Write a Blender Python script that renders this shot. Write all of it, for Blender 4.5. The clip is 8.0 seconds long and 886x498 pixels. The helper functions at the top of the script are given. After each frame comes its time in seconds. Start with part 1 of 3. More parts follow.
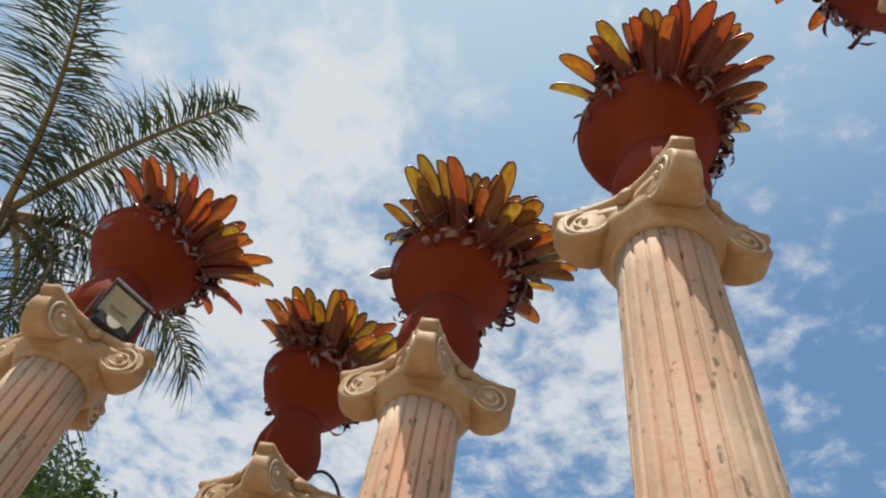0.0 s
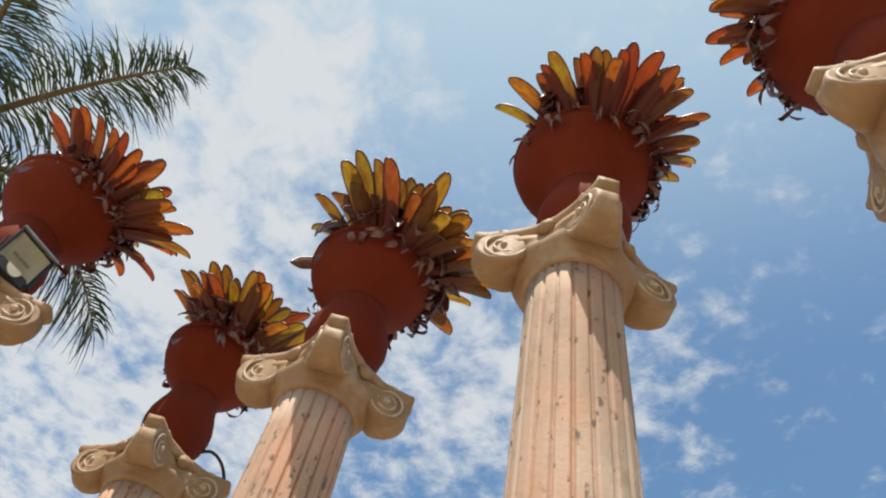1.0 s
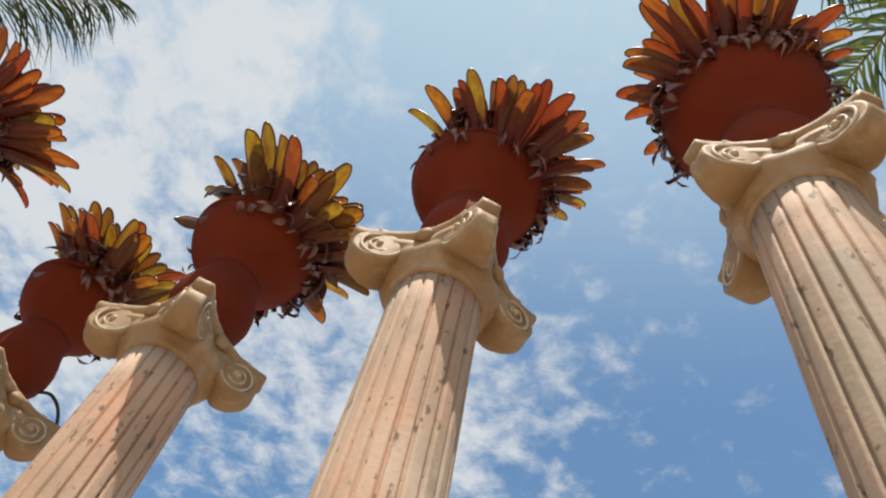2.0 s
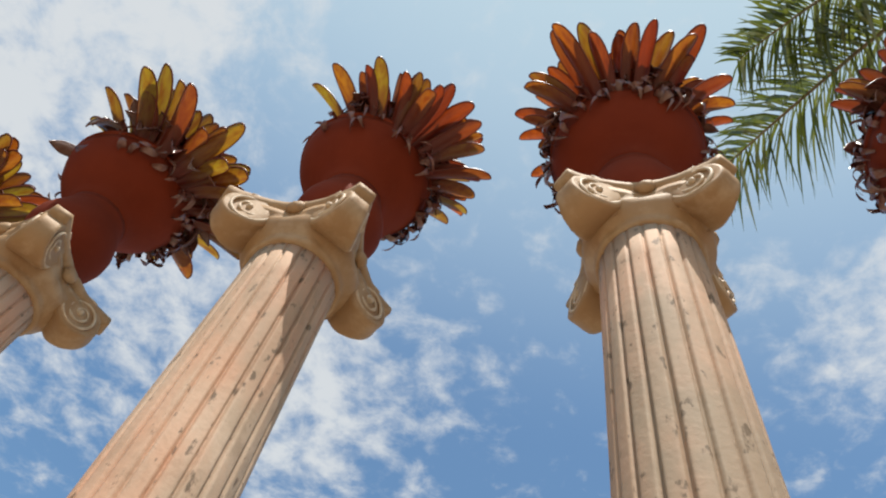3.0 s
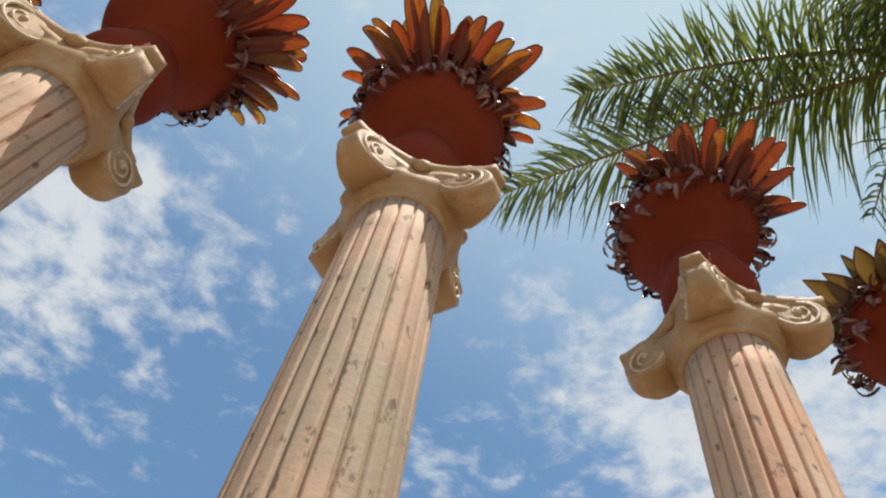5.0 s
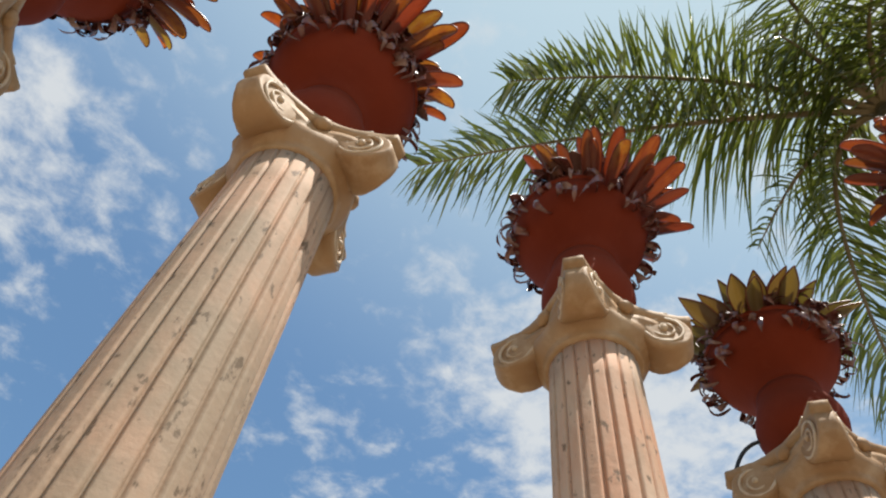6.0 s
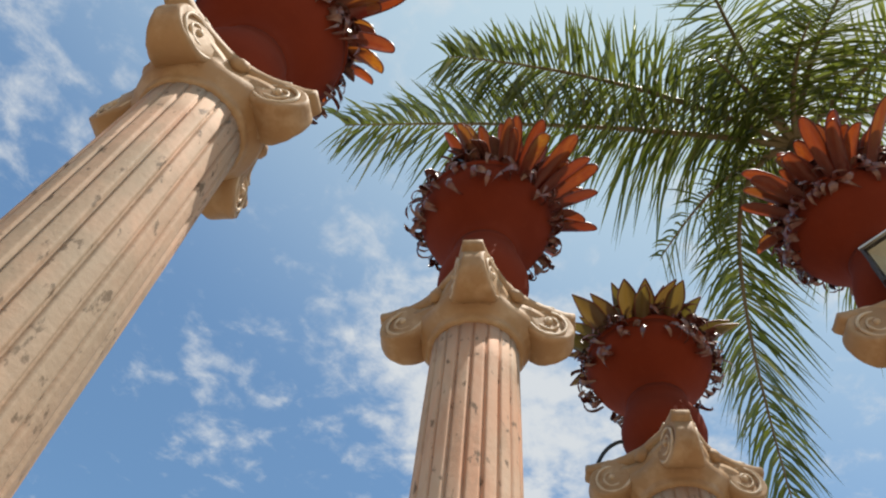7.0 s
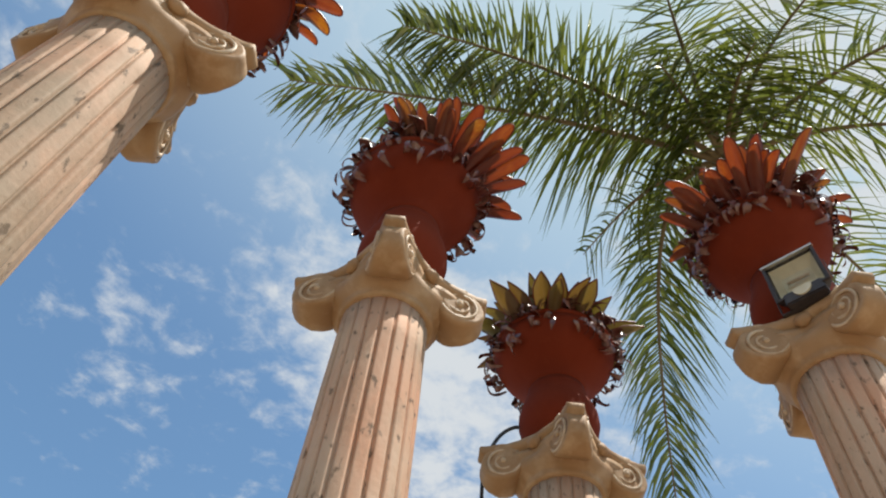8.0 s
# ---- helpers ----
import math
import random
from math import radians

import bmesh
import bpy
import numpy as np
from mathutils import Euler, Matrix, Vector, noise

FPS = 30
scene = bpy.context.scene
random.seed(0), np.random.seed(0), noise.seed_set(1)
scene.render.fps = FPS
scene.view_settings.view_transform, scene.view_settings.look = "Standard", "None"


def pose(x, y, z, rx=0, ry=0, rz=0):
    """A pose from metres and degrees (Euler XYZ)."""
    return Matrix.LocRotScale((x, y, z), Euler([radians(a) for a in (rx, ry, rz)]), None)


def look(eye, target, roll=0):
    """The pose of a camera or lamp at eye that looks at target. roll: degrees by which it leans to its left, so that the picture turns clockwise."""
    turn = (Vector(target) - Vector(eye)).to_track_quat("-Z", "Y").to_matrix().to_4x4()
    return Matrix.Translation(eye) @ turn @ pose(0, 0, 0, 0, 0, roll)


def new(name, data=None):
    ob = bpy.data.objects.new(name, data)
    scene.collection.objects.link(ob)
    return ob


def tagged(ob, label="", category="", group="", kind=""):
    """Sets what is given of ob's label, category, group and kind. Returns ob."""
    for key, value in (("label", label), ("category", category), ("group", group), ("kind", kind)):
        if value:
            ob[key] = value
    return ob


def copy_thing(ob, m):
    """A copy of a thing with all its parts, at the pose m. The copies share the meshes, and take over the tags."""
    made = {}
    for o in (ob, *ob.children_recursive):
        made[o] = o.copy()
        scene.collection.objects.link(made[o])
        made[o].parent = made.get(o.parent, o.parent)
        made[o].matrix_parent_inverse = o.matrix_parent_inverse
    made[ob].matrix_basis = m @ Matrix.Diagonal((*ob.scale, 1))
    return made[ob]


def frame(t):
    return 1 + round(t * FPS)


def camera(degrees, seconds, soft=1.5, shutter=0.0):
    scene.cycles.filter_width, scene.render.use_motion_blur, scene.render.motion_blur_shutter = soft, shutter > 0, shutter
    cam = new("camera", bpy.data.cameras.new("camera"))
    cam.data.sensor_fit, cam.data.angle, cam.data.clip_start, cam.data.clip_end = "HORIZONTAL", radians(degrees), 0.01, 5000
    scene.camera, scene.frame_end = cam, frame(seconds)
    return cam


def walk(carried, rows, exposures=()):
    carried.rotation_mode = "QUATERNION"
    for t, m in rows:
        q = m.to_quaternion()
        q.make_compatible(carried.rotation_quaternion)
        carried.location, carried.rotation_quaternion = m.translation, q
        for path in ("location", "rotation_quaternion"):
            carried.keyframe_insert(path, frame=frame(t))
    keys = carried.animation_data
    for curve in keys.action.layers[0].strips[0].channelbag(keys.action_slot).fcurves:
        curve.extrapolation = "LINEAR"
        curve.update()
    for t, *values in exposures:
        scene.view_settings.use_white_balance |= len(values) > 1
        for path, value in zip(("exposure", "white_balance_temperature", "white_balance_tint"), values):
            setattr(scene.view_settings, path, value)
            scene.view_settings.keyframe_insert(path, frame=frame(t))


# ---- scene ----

# ---------------------------------------------------------------- camera
cam = camera(60.21, 8.0, soft=2.1)
# seconds, x, y, z, yaw, pitch, roll
ROWS = (
    (0, -0.210, -0.075, 1.544, 41.72, 56.39, -7.34),
    (0.5, -0.190, -0.076, 1.552, 37.42, 56.88, -7.76),
    (1, -0.155, -0.065, 1.555, 31.53, 57.71, -8.22),
    (1.5, -0.107, -0.041, 1.556, 24.95, 58.82, -8.79),
    (1.7, -0.086, -0.033, 1.552, 22.15, 59.37, -8.79),
    (2.8, 0.042, -0.004, 1.515, 6.79, 61.26, -8.39),
    (3, 0.062, -0.001, 1.519, 4.40, 61.58, -8.01),
    (3.5, 0.109, 0.001, 1.529, -1.84, 61.76, -7.36),
    (4, 0.149, -0.007, 1.523, -8.23, 61.63, -6.84),
    (4.5, 0.181, -0.026, 1.504, -14.61, 61.18, -6.38),
    (4.7, 0.191, -0.032, 1.503, -17.66, 60.92, -6.38),
    (5.8, 0.249, -0.058, 1.537, -31.16, 59.40, -4.88),
    (6, 0.264, -0.061, 1.547, -33.33, 59.24, -4.89),
    (6.5, 0.289, -0.076, 1.556, -38.95, 58.53, -4.61),
    (7, 0.301, -0.099, 1.550, -44.01, 57.79, -4.28),
    (7.5, 0.313, -0.119, 1.548, -48.59, 57.11, -4.06),
    (8, 0.311, -0.143, 1.546, -52.70, 56.29, -3.93),
)
walk(cam, [(t, pose(x, y, z, 90 + pitch, roll, yaw)) for t, x, y, z, yaw, pitch, roll in ROWS],
     exposures=[(0.0, 0.32), (8.0, 0.32)])

# ---------------------------------------------------------------- light
SUN_TO = Vector((0.34, -0.94, 0)).normalized() * math.cos(radians(69)) + Vector((0, 0, math.sin(radians(69))))
sun = new("sun", bpy.data.lights.new("sun", "SUN"))
sun.data.energy, sun.data.angle, sun.data.color = 4.6, radians(0.6), (1.0, 0.94, 0.84)
sun.matrix_world = look(SUN_TO * 30, (0, 0, 0))

# clouds: direction, size (1 - cosine), weight
CLOUDS = (
    ((-0.55, -0.02, 0.84), 0.100, 0.55),
    ((-0.79, 0.23, 0.57), 0.050, 0.75),
    ((-0.39, 0.53, 0.76), 0.020, 0.35),
    ((-0.72, 0.31, 0.62), 0.040, 0.60),
    ((-0.43, 0.13, 0.89), 0.006, 0.60),
    ((-0.16, 0.39, 0.91), 0.120, 0.30),
    ((-0.54, -0.06, 0.84), 0.080, 0.62),
    ((-0.42, 0.14, 0.89), 0.010, 0.50),
    ((-0.38, 0.52, 0.76), 0.040, 0.56),
    ((-0.57, 0.12, 0.81), 0.030, 0.45),
    ((-0.70, 0.25, 0.67), 0.080, 0.75),
    ((-0.50, 0.55, 0.67), 0.050, 0.62),
    ((0.28, 0.51, 0.81), 0.010, 1.00),
    ((0.41, 0.53, 0.75), 0.016, 1.00),
    ((-0.28, 0.65, 0.71), 0.030, 0.58),
    ((0.22, 0.69, 0.69), 0.008, 0.90),
    ((0.56, 0.43, 0.70), 0.036, 1.90),
    ((0.56, -0.21, 0.80), 0.120, 1.90),
    ((0.15, 0.27, 0.95), 0.030, 0.25),
    ((-0.25, 0.58, 0.78), 0.010, 0.43),
)
world = bpy.data.worlds.new("sky")
scene.world = world
world.use_nodes = True
wt = world.node_tree
wt.nodes.clear()


def wnode(kind, **sets):
    n = wt.nodes.new(kind)
    for k, v in sets.items():
        n.inputs[k.replace("_", " ")].default_value = v
    return n


def wmath(op, a, b=None):
    n = wt.nodes.new("ShaderNodeMath")
    n.operation = op
    for i, v in enumerate((a, b)):
        if v is None:
            continue
        if isinstance(v, (int, float)):
            n.inputs[i].default_value = v
        else:
            wt.links.new(v, n.inputs[i])
    return n.outputs[0]


sky = wt.nodes.new("ShaderNodeTexSky")
sky.sky_type, sky.sun_disc = "NISHITA", False
sky.sun_elevation, sky.sun_rotation = radians(69), math.atan2(0.34, -0.94)
sky.air_density, sky.dust_density, sky.ozone_density = 1.0, 1.6, 1.0
coord = wt.nodes.new("ShaderNodeTexCoord").outputs["Generated"]
sep = wt.nodes.new("ShaderNodeSeparateXYZ")
wt.links.new(coord, sep.inputs[0])
height = wmath("MAXIMUM", sep.outputs[2], 0.08)
flat = wt.nodes.new("ShaderNodeCombineXYZ")
wt.links.new(wmath("DIVIDE", sep.outputs[0], height), flat.inputs[0])
wt.links.new(wmath("DIVIDE", sep.outputs[1], height), flat.inputs[1])
puffs = wnode("ShaderNodeTexNoise", Scale=13.0, Detail=10.0, Roughness=0.6, Distortion=0.2)
wisps = wnode("ShaderNodeTexNoise", Scale=2.6, Detail=6.0, Roughness=0.55, Distortion=0.8)
for n in (puffs, wisps):
    wt.links.new(flat.outputs[0], n.inputs["Vector"])
cover = None
for way, size, weight in CLOUDS:
    dot = wt.nodes.new("ShaderNodeVectorMath")
    dot.operation = "DOT_PRODUCT"
    wt.links.new(coord, dot.inputs[0])
    dot.inputs[1].default_value = Vector(way).normalized()
    ramp = wt.nodes.new("ShaderNodeMapRange")
    ramp.interpolation_type = "SMOOTHSTEP"
    wt.links.new(dot.outputs["Value"], ramp.inputs[0])
    for i, v in ((1, 1 - size), (2, 1.0), (3, 0.0), (4, weight)):
        ramp.inputs[i].default_value = v
    cover = ramp.outputs[0] if cover is None else wmath("ADD", cover, ramp.outputs[0])
grain = wmath("ADD", wmath("MULTIPLY", puffs.outputs[0], 0.72), wmath("MULTIPLY", wisps.outputs[0], 0.28))
dense = wmath("ADD", wmath("MULTIPLY", cover, 0.50), wmath("SUBTRACT", wmath("MULTIPLY", grain, 4.2), 2.40))
mask = wt.nodes.new("ShaderNodeMapRange")
mask.interpolation_type = "SMOOTHSTEP"
wt.links.new(dense, mask.inputs[0])
for i, v in ((1, -0.12), (2, 1.05), (3, 0.0), (4, 0.95)):
    mask.inputs[i].default_value = v
# thin haze that brightens towards the sun
glow = wt.nodes.new("ShaderNodeVectorMath")
glow.operation = "DOT_PRODUCT"
wt.links.new(coord, glow.inputs[0])
glow.inputs[1].default_value = SUN_TO
haze = wt.nodes.new("ShaderNodeMapRange")
haze.interpolation_type = "SMOOTHSTEP"
wt.links.new(glow.outputs["Value"], haze.inputs[0])
for i, v in ((1, 0.45), (2, 1.0), (3, 0.0), (4, 0.95)):
    haze.inputs[i].default_value = v
tint = wt.nodes.new("ShaderNodeMix")
tint.data_type, tint.blend_type = "RGBA", "MULTIPLY"
tint.inputs[0].default_value = 1.0
wt.links.new(sky.outputs[0], tint.inputs[6])
tint.inputs[7].default_value = (0.80, 1.015, 1.04, 1)
veil = wt.nodes.new("ShaderNodeMix")
veil.data_type = "RGBA"
wt.links.new(haze.outputs[0], veil.inputs[0])
wt.links.new(tint.outputs[2], veil.inputs[6])
veil.inputs[7].default_value = (3.35, 4.25, 4.65, 1)
blend = wt.nodes.new("ShaderNodeMix")
blend.data_type = "RGBA"
wt.links.new(mask.outputs[0], blend.inputs[0])
wt.links.new(veil.outputs[2], blend.inputs[6])
blend.inputs[7].default_value = (4.15, 4.35, 4.5, 1)
back = wnode("ShaderNodeBackground", Strength=0.135)
wt.links.new(blend.outputs[2], back.inputs[0])
wt.links.new(back.outputs[0], wt.nodes.new("ShaderNodeOutputWorld").inputs[0])

# ---------------------------------------------------------------- materials


class Mat:
    """A small node builder round one Principled material."""

    def __init__(self, name, rough=0.7, metal=0.0, spec=0.5):
        self.m = bpy.data.materials.new(name)
        self.m.use_nodes = True
        self.t = self.m.node_tree
        self.b = self.t.nodes["Principled BSDF"]
        self.b.inputs["Roughness"].default_value = rough
        self.b.inputs["Metallic"].default_value = metal
        self.b.inputs["Specular IOR Level"].default_value = spec
        self.co = self.t.nodes.new("ShaderNodeTexCoord").outputs["Object"]

    def link(self, a, b):
        self.t.links.new(a, b)

    def noise(self, scale, detail=5.0, rough=0.6, stretch=None, offset=True):
        n = self.t.nodes.new("ShaderNodeTexNoise")
        n.inputs["Scale"].default_value, n.inputs["Detail"].default_value, n.inputs["Roughness"].default_value = scale, detail, rough
        mp = self.t.nodes.new("ShaderNodeMapping")
        self.link(self.co, mp.inputs[0])
        if stretch:
            mp.inputs["Scale"].default_value = stretch
        if offset:
            info = self.t.nodes.new("ShaderNodeObjectInfo")
            mul = self.t.nodes.new("ShaderNodeMath")
            mul.operation = "MULTIPLY"
            self.link(info.outputs["Random"], mul.inputs[0])
            mul.inputs[1].default_value = 37.0
            self.link(mul.outputs[0], mp.inputs["Location"])
        self.link(mp.outputs[0], n.inputs["Vector"])
        return n.outputs[0]

    def ramp(self, fac, *stops):
        r = self.t.nodes.new("ShaderNodeValToRGB")
        e = r.color_ramp.elements
        for i, (p, c) in enumerate(stops):
            el = e[i] if i < 2 else e.new(p)
            el.position = p
            el.color = (*c, 1) if len(c) == 3 else c
        self.link(fac, r.inputs[0])
        return r.outputs[0]

    def mix(self, fac, a, b, mode="MIX"):
        n = self.t.nodes.new("ShaderNodeMix")
        n.data_type, n.blend_type = "RGBA", mode
        for v, i in ((fac, 0), (a, 6), (b, 7)):
            if isinstance(v, (int, float)):
                n.inputs[i].default_value = v
            elif isinstance(v, tuple):
                n.inputs[i].default_value = (*v, 1)
            else:
                self.link(v, n.inputs[i])
        return n.outputs[2]

    def random(self):
        return self.t.nodes.new("ShaderNodeObjectInfo").outputs["Random"]

    def colour(self, c):
        self.link(c, self.b.inputs["Base Color"]) if not isinstance(c, tuple) else setattr(self.b.inputs["Base Color"], "default_value", (*c, 1))
        return self

    def bump(self, h, strength=0.3, dist=0.005):
        n = self.t.nodes.new("ShaderNodeBump")
        n.inputs["Strength"].default_value, n.inputs["Distance"].default_value = strength, dist
        self.link(h, n.inputs["Height"])
        self.link(n.outputs[0], self.b.inputs["Normal"])
        return self

    def translucent(self, colour, share):
        tr = self.t.nodes.new("ShaderNodeBsdfTranslucent")
        self.link(colour, tr.inputs[0])
        mx = self.t.nodes.new("ShaderNodeMixShader")
        mx.inputs[0].default_value = share
        out = self.t.nodes["Material Output"]
        self.link(self.b.outputs[0], mx.inputs[1])
        self.link(tr.outputs[0], mx.inputs[2])
        self.link(mx.outputs[0], out.inputs[0])
        return self


def make_materials():
    ms = {}
    # weathered cast stone of the shafts: cream and pink, with streaks and dark pits
    def shaft_stone(name, pink_share, grime_from, grime_share):
        k = Mat(name, 0.75, spec=0.3)
        base = k.ramp(k.noise(2.2, 4), (0.3, (0.51, 0.345, 0.236)), (0.7, (0.60, 0.44, 0.325)))
        pink = k.ramp(k.noise(3.0, 5, stretch=(2.2, 2.2, 0.55)), (0.40, (0, 0, 0)), (0.62, (pink_share,) * 3))
        c = k.mix(pink, base, (0.60, 0.315, 0.195))
        streak = k.ramp(k.noise(2.6, 6, stretch=(1.4, 1.4, 0.6)), (0.47, (0, 0, 0)), (0.64, (0.6, 0.6, 0.6)))
        c = k.mix(streak, c, (0.34, 0.26, 0.18))
        grime = k.ramp(k.noise(1.3, 7, 0.66, stretch=(1, 1, 0.8)), (grime_from, (0, 0, 0)), (grime_from + 0.16, (grime_share,) * 3))
        c = k.mix(grime, c, (0.30, 0.235, 0.165))
        mottle = k.ramp(k.noise(14.0, 6, 0.65, stretch=(1, 1, 0.5)), (0.52, (0, 0, 0)), (0.70, (0.5, 0.5, 0.5)))
        c = k.mix(mottle, c, (0.32, 0.22, 0.145))
        pits = k.ramp(k.noise(38.0, 4, 0.55, stretch=(1, 1, 0.5)), (0.61, (0, 0, 0)), (0.68, (0.8, 0.8, 0.8)))
        c = k.mix(pits, c, (0.12, 0.08, 0.05))
        k.colour(c).bump(k.noise(45, 6), 0.5, 0.004)
        return k.m

    ms["shaft"] = shaft_stone("shaft_stone", 0.9, 0.56, 0.4)
    ms["grey_shaft"] = shaft_stone("grimy_shaft_stone", 0.75, 0.43, 0.75)
    # ochre cast stone of the capitals
    k = Mat("capital_stone", 0.62, spec=0.35)
    base = k.ramp(k.noise(5.0, 5), (0.3, (0.325, 0.185, 0.088)), (0.7, (0.41, 0.255, 0.135)))
    worn = k.ramp(k.noise(13.0, 6), (0.5, (0, 0, 0)), (0.68, (0.55, 0.55, 0.55)))
    c = k.mix(worn, base, (0.53, 0.375, 0.235))
    dirt = k.ramp(k.noise(9.0, 7, 0.7), (0.54, (0, 0, 0)), (0.68, (0.6, 0.6, 0.6)))
    c = k.mix(dirt, c, (0.33, 0.20, 0.09))
    k.colour(c).bump(k.noise(60, 5), 0.35, 0.003)
    ms["capital"] = k.m
    # worn spiral ridges: paler than the capital, sunlight on them put into the colour
    k = Mat("sunlit_worn_edge", 0.55, spec=0.4)
    k.colour(k.ramp(k.noise(20, 5), (0.35, (0.46, 0.31, 0.185)), (0.65, (0.64, 0.51, 0.37)))).bump(k.noise(70, 4), 0.3, 0.002)
    ms["edge"] = k.m
    # painted terracotta
    k = Mat("terracotta", 0.8, spec=0.15)
    c = k.ramp(k.noise(4.0, 4), (0.3, (0.140, 0.019, 0.0055)), (0.7, (0.185, 0.027, 0.0085)))
    c = k.mix(k.ramp(k.noise(30, 5), (0.55, (0, 0, 0)), (0.8, (0.35, 0.35, 0.35))), c, (0.19, 0.036, 0.014))
    k.colour(c).bump(k.noise(80, 4), 0.2, 0.002)
    ms["terracotta"] = k.m
    # bromeliad leaves
    def rosette(name, own_stops, glow_stops):
        k = Mat(name, 0.36, spec=0.5)
        streak = k.ramp(k.noise(16, 4, stretch=(3, 3, 0.6)), (0.38, (0, 0, 0)), (0.68, (0.75, 0.75, 0.75)))
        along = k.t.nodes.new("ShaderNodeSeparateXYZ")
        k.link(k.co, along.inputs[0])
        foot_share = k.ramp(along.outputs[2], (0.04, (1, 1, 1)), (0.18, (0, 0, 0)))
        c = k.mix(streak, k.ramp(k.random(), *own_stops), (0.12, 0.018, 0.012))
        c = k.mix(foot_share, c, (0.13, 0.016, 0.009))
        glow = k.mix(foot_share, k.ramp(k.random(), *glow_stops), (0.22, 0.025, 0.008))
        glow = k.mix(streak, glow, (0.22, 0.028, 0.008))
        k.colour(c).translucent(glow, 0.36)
        return k.m

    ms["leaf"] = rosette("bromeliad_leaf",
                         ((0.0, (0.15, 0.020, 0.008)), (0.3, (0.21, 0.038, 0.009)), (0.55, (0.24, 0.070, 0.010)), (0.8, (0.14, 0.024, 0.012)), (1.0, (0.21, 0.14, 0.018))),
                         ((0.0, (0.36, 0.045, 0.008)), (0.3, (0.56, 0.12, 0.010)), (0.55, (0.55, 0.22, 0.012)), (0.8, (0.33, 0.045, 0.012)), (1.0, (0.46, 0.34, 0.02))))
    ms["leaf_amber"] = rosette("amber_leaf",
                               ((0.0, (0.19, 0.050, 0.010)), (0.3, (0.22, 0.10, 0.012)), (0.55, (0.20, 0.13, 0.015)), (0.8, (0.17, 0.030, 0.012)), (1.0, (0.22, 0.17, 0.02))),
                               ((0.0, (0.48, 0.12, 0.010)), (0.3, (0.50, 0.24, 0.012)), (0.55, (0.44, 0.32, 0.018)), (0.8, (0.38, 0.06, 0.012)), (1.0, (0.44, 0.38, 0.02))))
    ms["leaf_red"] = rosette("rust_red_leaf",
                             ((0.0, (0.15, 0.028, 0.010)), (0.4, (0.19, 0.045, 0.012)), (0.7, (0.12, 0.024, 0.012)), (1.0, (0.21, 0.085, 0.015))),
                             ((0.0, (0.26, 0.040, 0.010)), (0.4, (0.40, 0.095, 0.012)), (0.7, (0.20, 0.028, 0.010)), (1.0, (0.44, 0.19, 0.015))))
    k = Mat("leaf_edge", 0.4, spec=0.4)
    k.colour(k.ramp(k.noise(30, 3), (0.3, (0.10, 0.018, 0.012)), (0.7, (0.17, 0.03, 0.02))))
    ms["leaf_edge"] = k.m
    k = Mat("dry_leaf", 0.26, spec=0.7)
    own = k.ramp(k.random(), (0.0, (0.10, 0.035, 0.03)), (0.4, (0.17, 0.06, 0.045)), (0.75, (0.12, 0.03, 0.025)), (1.0, (0.21, 0.11, 0.085)))
    k.colour(k.mix(k.ramp(k.noise(25, 4), (0.5, (0, 0, 0)), (0.8, (0.6, 0.6, 0.6))), own, (0.22, 0.13, 0.10))).bump(k.noise(60, 3), 0.4, 0.003)
    ms["dry"] = k.m
    k = Mat("withered_leaf", 0.24, spec=0.7)
    own = k.ramp(k.random(), (0.0, (0.15, 0.065, 0.050)), (0.4, (0.27, 0.18, 0.15)), (0.7, (0.12, 0.04, 0.03)), (1.0, (0.48, 0.40, 0.36)))
    k.colour(k.mix(k.ramp(k.noise(22, 5, stretch=(2, 2, 0.6)), (0.45, (0, 0, 0)), (0.7, (0.7, 0.7, 0.7))), own, (0.15, 0.055, 0.04))).bump(k.noise(50, 4), 0.4, 0.003)
    ms["withered"] = k.m
    k = Mat("green_leaf", 0.36, spec=0.5)
    own = k.ramp(k.random(), (0.0, (0.10, 0.105, 0.018)), (0.45, (0.12, 0.065, 0.02)), (1.0, (0.11, 0.022, 0.016)))
    k.colour(own).translucent(k.mix(0.4, own, (0.28, 0.20, 0.02)), 0.34)
    ms["green_leaf"] = k.m
    # palms
    k = Mat("palm_leaflet", 0.16, spec=1.0)
    geo = k.t.nodes.new("ShaderNodeNewGeometry").outputs["Random Per Island"]
    c = k.ramp(geo, (0.0, (0.030, 0.038, 0.012)), (0.6, (0.058, 0.078, 0.018)), (0.85, (0.12, 0.14, 0.035)), (1.0, (0.24, 0.23, 0.12)))
    k.colour(c).translucent(k.mix(0.6, c, (0.25, 0.29, 0.035)), 0.42)
    ms["leaflet"] = k.m
    k = Mat("dull_palm_leaflet", 0.4, spec=0.5)
    geo = k.t.nodes.new("ShaderNodeNewGeometry").outputs["Random Per Island"]
    c = k.ramp(geo, (0.0, (0.020, 0.022, 0.012)), (0.6, (0.034, 0.046, 0.014)), (1.0, (0.075, 0.080, 0.035)))
    k.colour(c).translucent(k.mix(0.5, c, (0.10, 0.13, 0.02)), 0.22)
    ms["dull_leaflet"] = k.m
    k = Mat("palm_rachis", 0.5, spec=0.4)
    k.colour(k.ramp(k.noise(6, 4), (0.3, (0.13, 0.09, 0.045)), (0.7, (0.20, 0.15, 0.07))))
    ms["rachis"] = k.m
    k = Mat("palm_bark", 0.85, spec=0.2)
